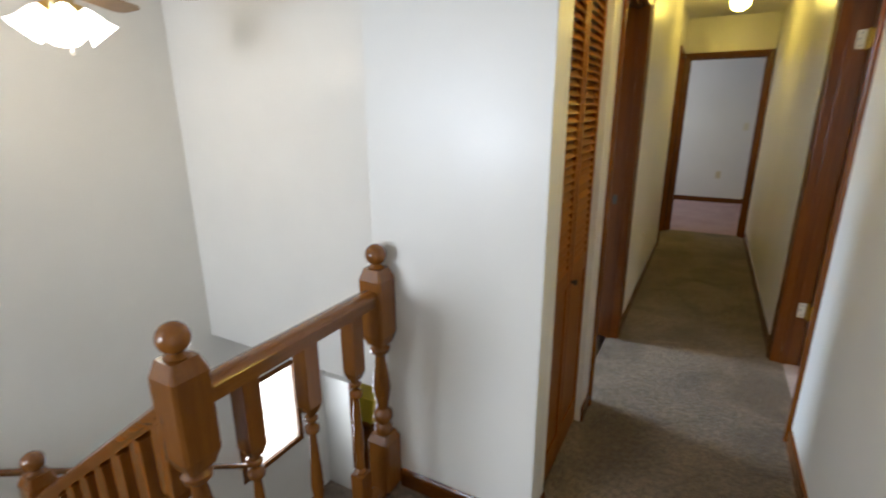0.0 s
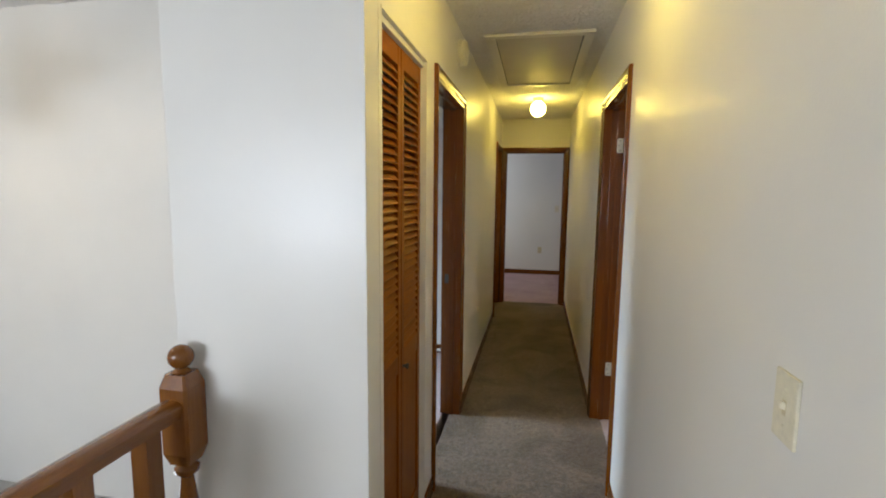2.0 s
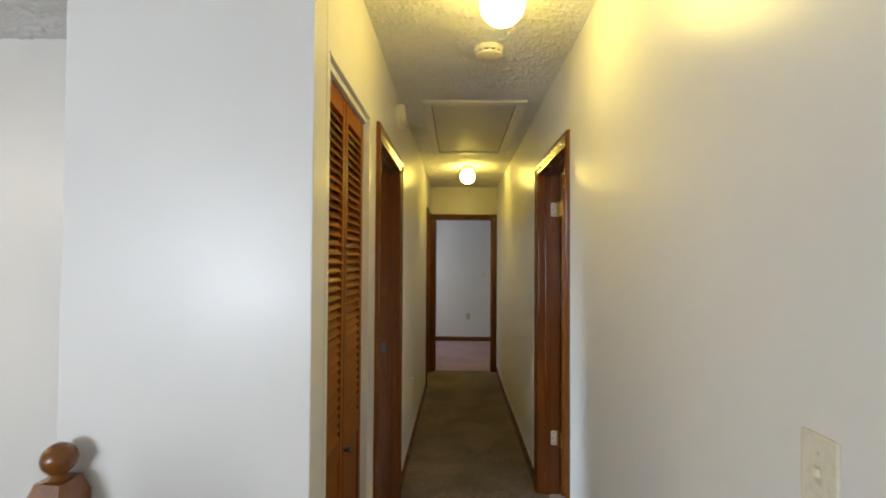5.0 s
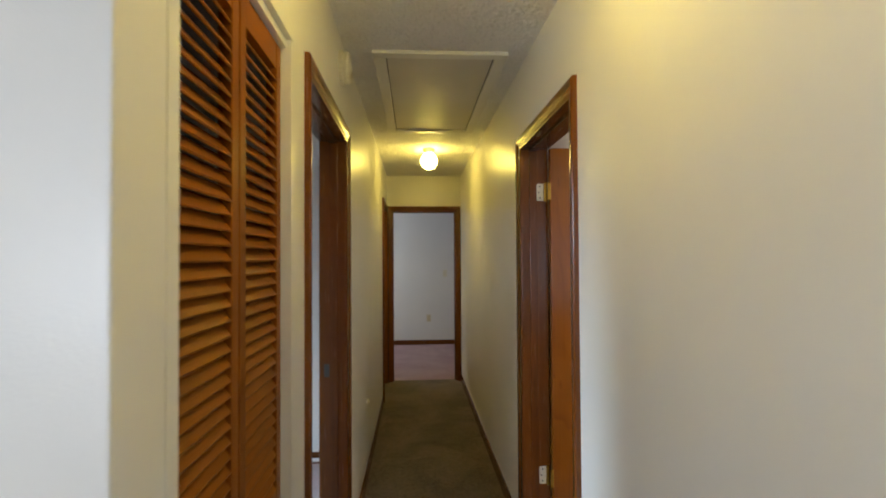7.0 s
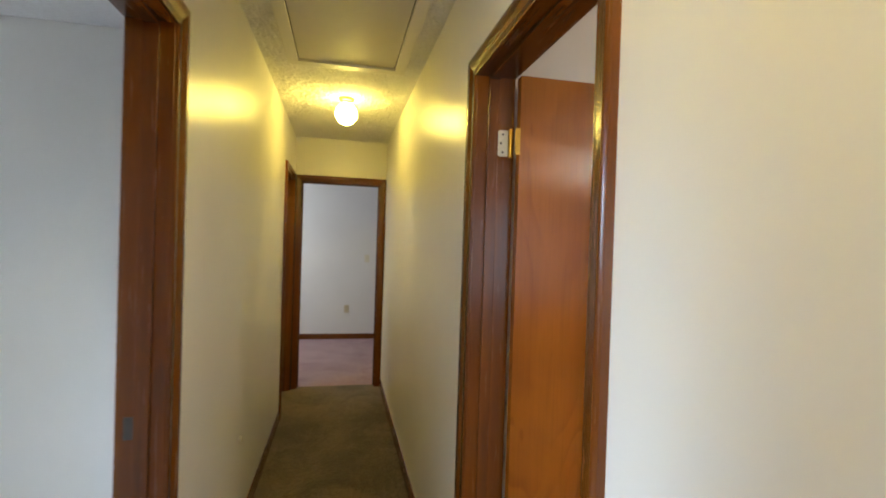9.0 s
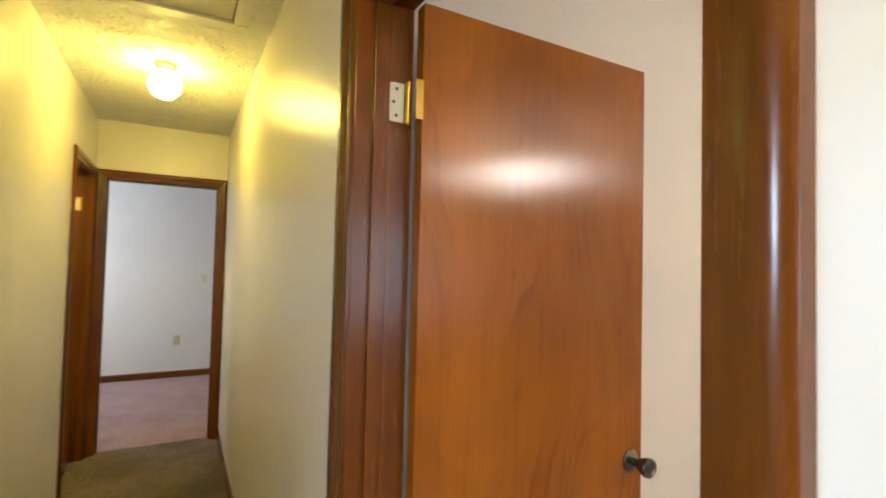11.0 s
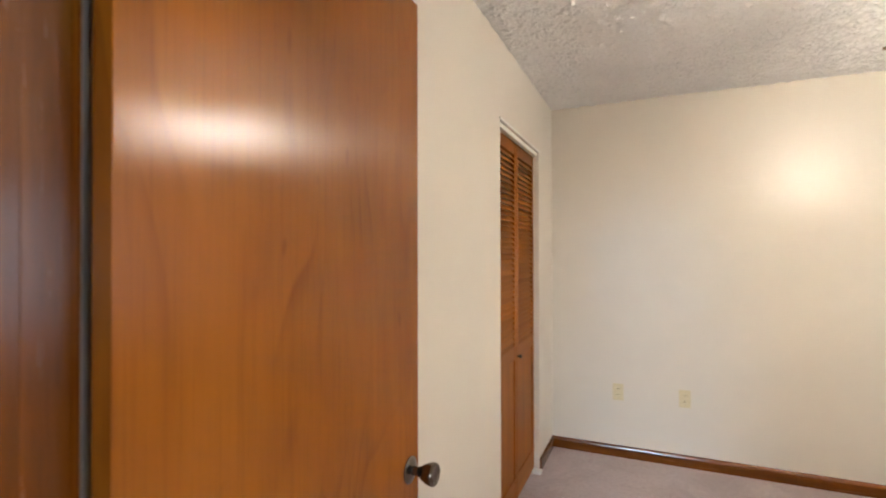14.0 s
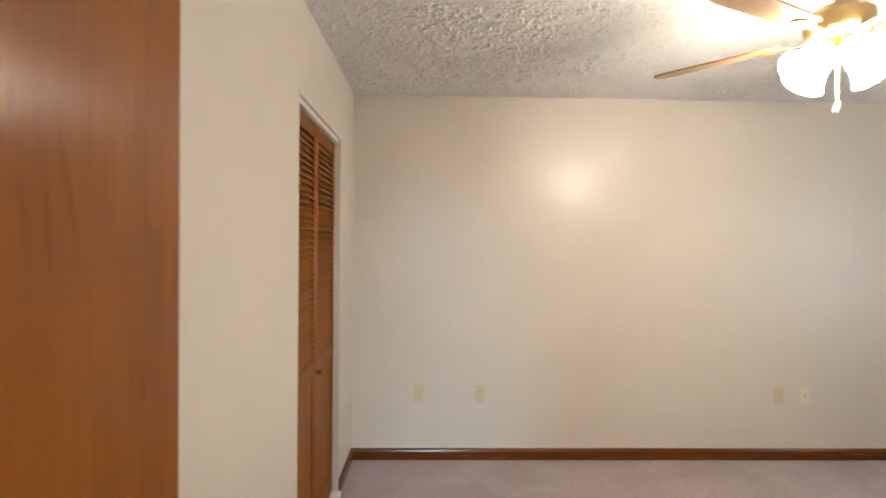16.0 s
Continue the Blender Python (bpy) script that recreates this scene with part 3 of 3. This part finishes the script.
# attic hatch
HX0, HX1, HY0, HY1 = -0.068, 0.577, 3.153, 4.578
hatch = thing("attic_hatch", (0, 0, 0), "attic hatch board in a painted wooden frame on the ceiling", "attic hatch")
zc = CEIL - 0.004
for nm, b in (("frame_side", (HX0, HX0 + 0.058, HY0 + 0.058, HY1 - 0.058)), ("frame_side", (HX1 - 0.058, HX1, HY0 + 0.058, HY1 - 0.058)), ("frame_end", (HX0, HX1, HY0, HY0 + 0.0575)), ("frame_end", (HX0, HX1, HY1 - 0.0575, HY1))):
    part(nm, boxed(*b, zc - 0.018, zc, bevel=0.004), WHITE, hatch)
part("board", boxed(HX0 + 0.063, HX1 - 0.063, HY0 + 0.063, HY1 - 0.063, zc - 0.006, zc, bevel=0.001), HATCH, hatch, "beige hatch board")
# black sheet that paints the shade between board and frame
part("shadow_gap", boxed(HX0 + 0.058, HX1 - 0.058, HY0 + 0.0578, HY1 - 0.0578, zc - 0.003, zc - 0.0005), BLACK, hatch, "black strip painted for the shade round the board")


# ---- switches and outlets ----
def wall_plate(name, label, kind, group="", material=IVORY):
    """Plate in the xz plane, front facing -y."""
    p = thing(name, (0, 0, 0), label, kind, group)
    part("plate", boxed(-0.035, 0.035, -0.006, 0.0, -0.057, 0.057, bevel=0.003), material, p)
    return p


sw = wall_plate("light_switch", "ivory plastic light switch on the hall wall", "light switch")
# darker ivory here imitates the toggle's shadow on the plate
part("slot", boxed(-0.0055, 0.0055, -0.0064, -0.005, -0.0125, 0.0125), OUTLET_IVORY, sw)
tg = boxed(-0.0045, 0.0045, -0.015, 0.0, -0.005, 0.006, bevel=0.0015)
tg.transform(Matrix.Rotation(radians(-22), 4, "X"))
part("toggle", tg, IVORY, sw)
for z in (0.03, -0.03):
    part("screw", lathe(bmesh.new(), [(0.003, 0.0), (0.0025, 0.0012), (0.0005, 0.0016)], 10, (0, -0.006, z), Euler((radians(90), 0, 0)).to_matrix()), IVORY, sw)
sw.matrix_world = pose(RX, 0.978, 1.164, 0, 0, -90)


def outlet():
    o = wall_plate("wall_outlet", "ivory plastic duplex outlet low on the wall", "outlet", "wall outlets", OUTLET_IVORY)
    for z in (0.021, -0.021):
        s = part("socket", boxed(-0.017, 0.017, -0.0085, -0.005, z - 0.0145, z + 0.0145, bevel=0.002), OUTLET_IVORY, o)
        for dx in (-0.0065, 0.0065):
            part("slot", boxed(dx - 0.0012, dx + 0.0012, -0.0092, -0.008, z - 0.002, z + 0.007), BLACK, s)
    return o


out1 = outlet()
out1.matrix_world = pose(BX, 2.985, 0.443, 0, 0, -90)
copy_thing(out1, pose(BX, 2.576, 0.443, 0, 0, -90))
copy_thing(out1, pose(BX, 0.530, 0.443, 0, 0, -90))
jack = wall_plate("cable_plate", "ivory plastic cable plate low on the wall", "wall plate")
part("jack", lathe(bmesh.new(), [(0.006, 0.0), (0.006, 0.007), (0.003, 0.009)], 12, (0, -0.006, 0), Euler((radians(90), 0, 0)).to_matrix()), BRASS, jack)
jack.matrix_world = pose(BX, 0.357, 0.443, 0, 0, -90)
copy_thing(out1, pose(0.358, FARY, 0.445))
sw2 = copy_thing(sw, pose(0.636, FARY, 1.197))


# ---- ceiling fans ----
def tulip(parent, m, material, label):
    """Bell-shaped glass shade, neck at the origin, mouth down -z, moved by m."""
    outer = [(0.018, 0.0), (0.026, -0.008), (0.036, -0.030), (0.041, -0.055), (0.046, -0.080), (0.056, -0.105), (0.066, -0.120)]
    inner = [(r - 0.003, z) for r, z in reversed(outer)]
    bm = bmesh.new()
    rings = []
    seg = 30
    for r, z in outer + inner:
        ring = []
        for i in range(seg):
            a = 2 * math.pi * i / seg
            k = 1 + 0.015 * math.cos(10 * a) * min(1, max(0, (-z - 0.06) / 0.06))
            ring.append(bm.verts.new((r * k * math.cos(a), r * k * math.sin(a), z)))
        rings.append(ring)
    for a, b in zip(rings, rings[1:]):
        for i in range(seg):
            j = (i + 1) % seg
            bm.faces.new((a[i], a[j], b[j], b[i]))
    bm.transform(m)
    return part("shade", bm, material, parent, label, True)


def ceiling_fan(at, label, rod, blade_turn, blades, reach, shades, tilt, shade_turn, shade_scale, glass, neck=(0.075, -0.045), kit=0.0):
    fan = thing("ceiling_fan", (at[0], at[1], CEIL), label, "ceiling fan")
    zb = -rod - 0.11
    part("canopy", lathe(bmesh.new(), [(0.068, 0.0), (0.066, -0.02), (0.05, -0.05), (0.02, -0.065), (0.012, -0.07)], 28), BRASS, fan, "brass canopy", True)
    part("downrod", lathe(bmesh.new(), [(0.011, -0.06), (0.011, -rod - 0.02)], 16), BRASS, fan, "", True)
    part("motor", lathe(bmesh.new(), [(0.02, -rod), (0.075, -rod - 0.012), (0.098, -rod - 0.035), (0.10, -rod - 0.075), (0.09, -rod - 0.10), (0.06, -rod - 0.118), (0.03, -rod - 0.12)], 32), BRASS, fan, "brass motor housing", True)
    part("switch_housing", lathe(bmesh.new(), [(r, zb + kit - d) for r, d in ((0.03, 0.0), (0.052, 0.012), (0.055, 0.05), (0.046, 0.07), (0.02, 0.082), (0.004, 0.086))], 28), BRASS, fan, "brass light fitter", True)
    for k in range(blades):
        m = Matrix.Rotation(radians(blade_turn + 360 * k / blades), 4, "Z")
        w0, w1 = 0.050, 0.064
        pts = [(0.19, -w0), (0.22, -w0 - 0.006), (reach - 0.05, -w1), (reach - 0.012, -w1 + 0.014), (reach, -w1 + 0.034), (reach, w1 - 0.034), (reach - 0.012, w1 - 0.014), (reach - 0.05, w1), (0.22, w0 + 0.006), (0.19, w0)]
        bm = prism(pts, "z", -0.004, 0.004)
        bm.transform(Matrix.Translation((0, 0, zb + 0.015)) @ Matrix.Rotation(radians(-11), 4, "X"))
        bm.transform(m)
        b = part("blade", bm, BLADE, fan, "light wooden fan blade")
        arm = prism([(0.075, -0.012), (0.15, -0.010), (0.20, -0.034), (0.235, -0.030), (0.255, 0.0), (0.235, 0.030), (0.20, 0.034), (0.15, 0.010), (0.075, 0.012)], "z", -0.003, 0.003)
        arm.transform(m @ Matrix.Translation((0, 0, zb + 0.007)) @ Matrix.Rotation(radians(-9), 4, "X"))
        part("blade_arm", arm, BRASS, b, "brass blade bracket")
    for k in range(shades):
        turn = Matrix.Rotation(radians(shade_turn + 360 * k / shades), 4, "Z")
        place = turn @ Matrix.Translation((neck[0], 0, zb + neck[1])) @ Matrix.Rotation(radians(-tilt), 4, "Y") @ Matrix.Scale(shade_scale, 4)
        tulip(fan, place, glass, "lit frosted glass shade")
        sock = lathe(bmesh.new(), [(0.006, 0.03), (0.014, 0.018), (0.022, 0.004), (0.024, -0.008)], 18)
        sock.transform(place)
        part("shade_holder", sock, BRASS, fan, "", True)
        arm = lathe(bmesh.new(), [(0.006, 0.0), (0.006, 0.05)], 10)
        arm.transform(turn @ Matrix.Translation((neck[0] - 0.04, 0, zb + neck[1])) @ Matrix.Rotation(radians(72), 4, "Y"))
        part("light_arm", arm, BRASS, fan, "", True)
    for dx, dl in ((0.02, 0.16), (-0.025, 0.19)):
        ch = part("pull_chain", lathe(bmesh.new(), [(0.0012, zb - 0.06), (0.0012, zb - 0.06 - dl)], 8, (dx, -dx, 0)), BRASS, fan, "")
        part("pull_knob", lathe(bmesh.new(), [(0.002, 0.012), (0.007, 0.004), (0.009, -0.006), (0.006, -0.014), (0.001, -0.016)], 14, (dx, -dx, zb - 0.06 - dl)), WHITE, ch, "white pull knob", True)
    return fan


ceiling_fan((2.42, 1.51), "brass ceiling fan with wooden blades and lit glass shades", 0.155, 42, 5, 0.62, 4, 50, 4.5, 1.1, SHADE, (0.042, -0.030), 0.062)
ceiling_fan((-2.39, 1.34), "ceiling fan with lit tulip glass shades above the stairs", 0.345, 49.3, 5, 0.57, 4, 40, 70, 1.12, SHADE_DIM, (0.062, -0.080), -0.030)


# ---- stairs and railing ----
def ball_newel(at, height, label):
    """Square chamfered head, turned shaft, square foot and a ball on top."""
    n = thing("newel_post", at, label, "newel post", "stair newel posts")
    h, q = height, 0.048

    def squared(z0, z1, chamfer=0.03):
        bm = bmesh.new()
        rings = []
        for z, f in ((z0, 0.72), (z0 + chamfer, 1.0), (z1 - chamfer, 1.0), (z1, 0.72)):
            c = 0.16
            pts = [(-1, -1 + c), (-1 + c, -1), (1 - c, -1), (1, -1 + c), (1, 1 - c), (1 - c, 1), (-1 + c, 1), (-1, 1 - c)]
            rings.append([bm.verts.new((q * f * a, q * f * b, z)) for a, b in pts])
        for a, b in zip(rings, rings[1:]):
            for i in range(8):
                bm.faces.new((a[i], a[(i + 1) % 8], b[(i + 1) % 8], b[i]))
        bm.faces.new(rings[0])
        bm.faces.new(rings[-1])
        return bm

    part("foot", squared(0.0, 0.27), OAK["z"], n)
    part("shaft", lathe(bmesh.new(), [(0.030, 0.26), (0.034, 0.28), (0.034, 0.30), (0.024, 0.312), (0.038, 0.335), (0.036, 0.36), (0.022, 0.376), (0.024, 0.40), (0.033, 0.45), (0.034, 0.47), (0.022, 0.57), (0.019, 0.60), (0.035, 0.615), (0.037, 0.63), (0.022, 0.645), (0.030, 0.66)], 28), OAK["z"], n, "", True)
    part("head", squared(0.65, h - 0.085, 0.04), OAK["z"], n)
    r = 0.038
    part("ball", lathe(bmesh.new(), [(0.024, h - 0.09), (0.029, h - 0.082), (0.018, h - 0.074)] + [(r * math.sin(a), h - r + r * math.cos(a)) for a in [radians(d) for d in range(154, 0, -14)]] + [(0.001, h)], 28), OAK["z"], n, "round ball finial", True)
    return n


def baluster_mesh(bm, z0, z1):
    """Square ends and a turned middle."""
    q = 0.0265
    box(bm, -q, q, -q, q, z0, z0 + 0.16)
    s = z1 - 0.24
    a, L = z0 + 0.16, s - z0 - 0.16
    lathe(bm, [(0.018, a - 0.002), (0.021, a + 0.01), (0.014, a + 0.022), (0.020, a + 0.04), (0.014, a + 0.055), (0.021, a + 0.3 * L), (0.019, a + 0.42 * L), (0.012, a + 0.76 * L), (0.011, a + 0.80 * L), (0.022, a + 0.825 * L), (0.0245, a + 0.85 * L), (0.022, a + 0.875 * L), (0.012, a + 0.895 * L), (0.013, a + 0.92 * L), (0.021, a + 0.94 * L), (0.021, a + 0.96 * L), (0.014, a + 0.975 * L), (0.018, s + 0.002)], 18)
    bmesh.ops.create_cone(bm, cap_ends=True, segments=4, radius1=q * 0.9, radius2=q * 1.414, depth=0.03, matrix=Matrix.Translation((0, 0, s + 0.015)) @ Matrix.Rotation(radians(45), 4, "Z"))
    box(bm, -q, q, -q, q, s + 0.03, z1)
    return bm


RAILX = -0.785
N1, N2, N3 = (RAILX, 1.400, 0.0), (RAILX - 0.018, 0.675, 0.0), (-1.83, 0.675, -0.755)
ball_newel(N1, 1.025, "brown wooden newel post with ball top against the wall")
ball_newel(N2, 1.025, "brown wooden corner newel post with ball top")
ball_newel(N3, 1.04, "brown wooden newel post with ball top at the stair landing")


def railing(name, label, start, end, top, count, skip=0.0):
    """Handrail, shoe rail and balusters between two points of the floor line."""
    a, b = Vector(start), Vector(end)
    r = thing(name, tuple(a), label, "stair railing")
    d = b - a
    side = Vector((-d.y, d.x, 0)).normalized()
    along = "y" if abs(d.y) > abs(d.x) else "x"
    prof = [(-0.030, -0.055), (-0.030, -0.040), (-0.036, -0.030), (-0.036, -0.014), (-0.026, -0.003), (-0.010, 0.0), (0.010, 0.0), (0.026, -0.003), (0.036, -0.014), (0.036, -0.030), (0.030, -0.040), (0.030, -0.055)]
    up = Vector((0, 0, 1))
    part("handrail", sweep([[side * u + up * (top + v) for u, v in prof], [d + side * u + up * (top + v) for u, v in prof]], True), OAK[along], r, "", True)
    shoe = [(-0.03, 0.0), (-0.03, 0.025), (-0.022, 0.035), (0.022, 0.035), (0.03, 0.025), (0.03, 0.0)]
    part("shoe_rail", sweep([[side * u + up * (v - skip) for u, v in shoe], [d + side * u + up * (v - skip) for u, v in shoe]], True), OAK[along], r)
    for k in range(count):
        p = d * ((k + 0.5) / count)
        bm = baluster_mesh(bmesh.new(), 0.03 - skip, top - 0.05)
        bm.transform(Matrix.Translation(p))
        part("baluster", bm, OAK["z"], r, "", True)
    return r


railing("landing_railing", "brown wooden railing with turned balusters on the landing", (RAILX, 0.715, 0), (RAILX, 1.357, 0), 0.868, 3)
railing("stair_railing", "brown wooden stair railing descending with turned balusters", (-0.84, 0.675, -0.02), (-1.79, 0.675, -0.72), 0.86, 8)

stairs = thing("staircase", (0, 0, 0), "carpeted stairs leading down to a landing", "staircase")
for k in range(4):
    part("step", boxed(-0.845 - 0.26 * (k + 1), -0.845 - 0.26 * k, -0.42, 0.60, -0.19 * (k + 1) - 0.19, -0.19 * (k + 1), bevel=0.008), HALL_CARPET, stairs)
part("landing", boxed(WELL_X, -1.885, -0.42, 0.62, -1.0, -0.80, bevel=0.008), HALL_CARPET, stairs)
for k in range(9):
    part("step", boxed(WELL_X, -1.95, 0.62 + 0.25 * k, 0.62 + 0.25 * (k + 1), -0.80 - 0.2 * (k + 1) - 0.2, -0.80 - 0.2 * (k + 1), bevel=0.008), HALL_CARPET, stairs)
structure("wall_stair_south", boxed(WELL_X, -0.845, -0.42 - 0.1, -0.42, LOW, -0.28), WALL)

hand = thing("wall_handrail", (-3.1, 0.2, 0.0), "round brown wooden handrail on brackets along the stairwell wall", "handrail")
p0, p1 = Vector((0, 0.0, 0.0)), Vector((0, 2.35, -1.70))
dirn = (p1 - p0).normalized()
mrot = dirn.to_track_quat("Z", "Y").to_matrix()
part("rail", lathe(bmesh.new(), [(0.021, 0.0), (0.021, (p1 - p0).length)], 18, p0, mrot), OAK["y"], hand, "", True)
for f in (0.12, 0.5, 0.92):
    q = p0 + (p1 - p0) * f
    part("bracket", boxed(-0.08, 0.0, q.y - 0.008, q.y + 0.008, q.z - 0.045, q.z - 0.015, bevel=0.003), BRASS, hand)

# lower window in the stairwell wall
win = thing("window_lower", (WELL_X, 2.785, -1.365), "bright window with brown wooden frame in the lower wall", "window")
win["kind"] = "structure"
for b in ((-0.02, 0.014, -0.375, -0.325, -0.475, 0.475), (-0.02, 0.014, 0.325, 0.375, -0.475, 0.475), (-0.02, 0.014, -0.325, 0.325, -0.475, -0.425), (-0.02, 0.014, -0.325, 0.325, 0.425, 0.475)):
    part("window_frame", boxed(*b, bevel=0.005), TRIM["z"], win)
out_bm = boxed(WELL_X - 1.2, WELL_X - 1.19, 0.5, 5.2, -3.2, 1.0)
structure("backdrop", out_bm, OUTSIDE, "overexposed bright daylight outside the window")

# lower level things seen through the railing
half = thing("half_wall", (-3.0, 3.5, LOW), "white painted half wall with a brown wooden end cap", "half wall")
half["kind"] = "structure"
part("panel", boxed(-0.18, 0.19, 0.0, 0.1, 0.0, 1.38, bevel=0.004), WHITE, half)
part("end_cap", boxed(0.192, 0.225, -0.012, 0.112, 0.0, 1.40, bevel=0.004), TRIM["z"], half)
cab = thing("cabinet", (-2.78, 4.05, LOW), "brown wooden cabinet on the lower level", "cabinet")
part("body", boxed(-0.35, 0.35, -0.25, 0.25, 0.06, 0.62, bevel=0.006), TRIM["z"], cab)
part("top", boxed(-0.37, 0.37, -0.27, 0.27, 0.62, 0.65, bevel=0.005), TRIM["x"], cab)
part("plinth", boxed(-0.33, 0.33, -0.23, 0.23, 0.0, 0.06), TRIM["x"], cab)
binn = thing("storage_bin", (-2.95, 4.00, LOW + 0.65), "yellow plastic bin standing on the cabinet", "bin")
part("body", prism([(-0.13, 0), (0.13, 0), (0.17, 0.30), (-0.17, 0.30)], "y", -0.14, 0.14), YELLOW, binn)
part("rim", boxed(-0.185, 0.185, -0.155, 0.155, 0.30, 0.325, bevel=0.006), YELLOW, binn)

# white rod lying along the side room's wall
baseboard("baseboard", "y", 4.40, -1, WELL_X, LX - T)
rod = thing("curtain_rod", (-0.835, 4.315, 0.0), "white metal rod lying on dark feet beside the baseboard", "curtain rod")
part("tube", lathe(bmesh.new(), [(0.010, 0.0), (0.0125, 0.002), (0.0125, 0.50), (0.010, 0.502)], 16, (0, 0, 0.055), Euler((0, radians(90), 0)).to_matrix()), WHITE, rod, "white tube", True)
part("foot", boxed(0.02, 0.07, -0.035, 0.02, 0.0, 0.044, bevel=0.008), BLACK, rod, "dark rubber foot")
part("foot", boxed(0.42, 0.46, -0.035, 0.02, 0.0, 0.044, bevel=0.008), BLACK, rod, "dark rubber foot")
bumper = thing("door_bumper", (LX, 4.214, 0.482), "small round white bumper on the hall wall", "door bumper")
part("pad", lathe(bmesh.new(), [(0.016, 0.0), (0.017, 0.004), (0.014, 0.010), (0.007, 0.013), (0.001, 0.0135)], 20, (0, 0, 0), Euler((0, radians(90), 0)).to_matrix()), CREAMPLASTIC, bumper, "", True)
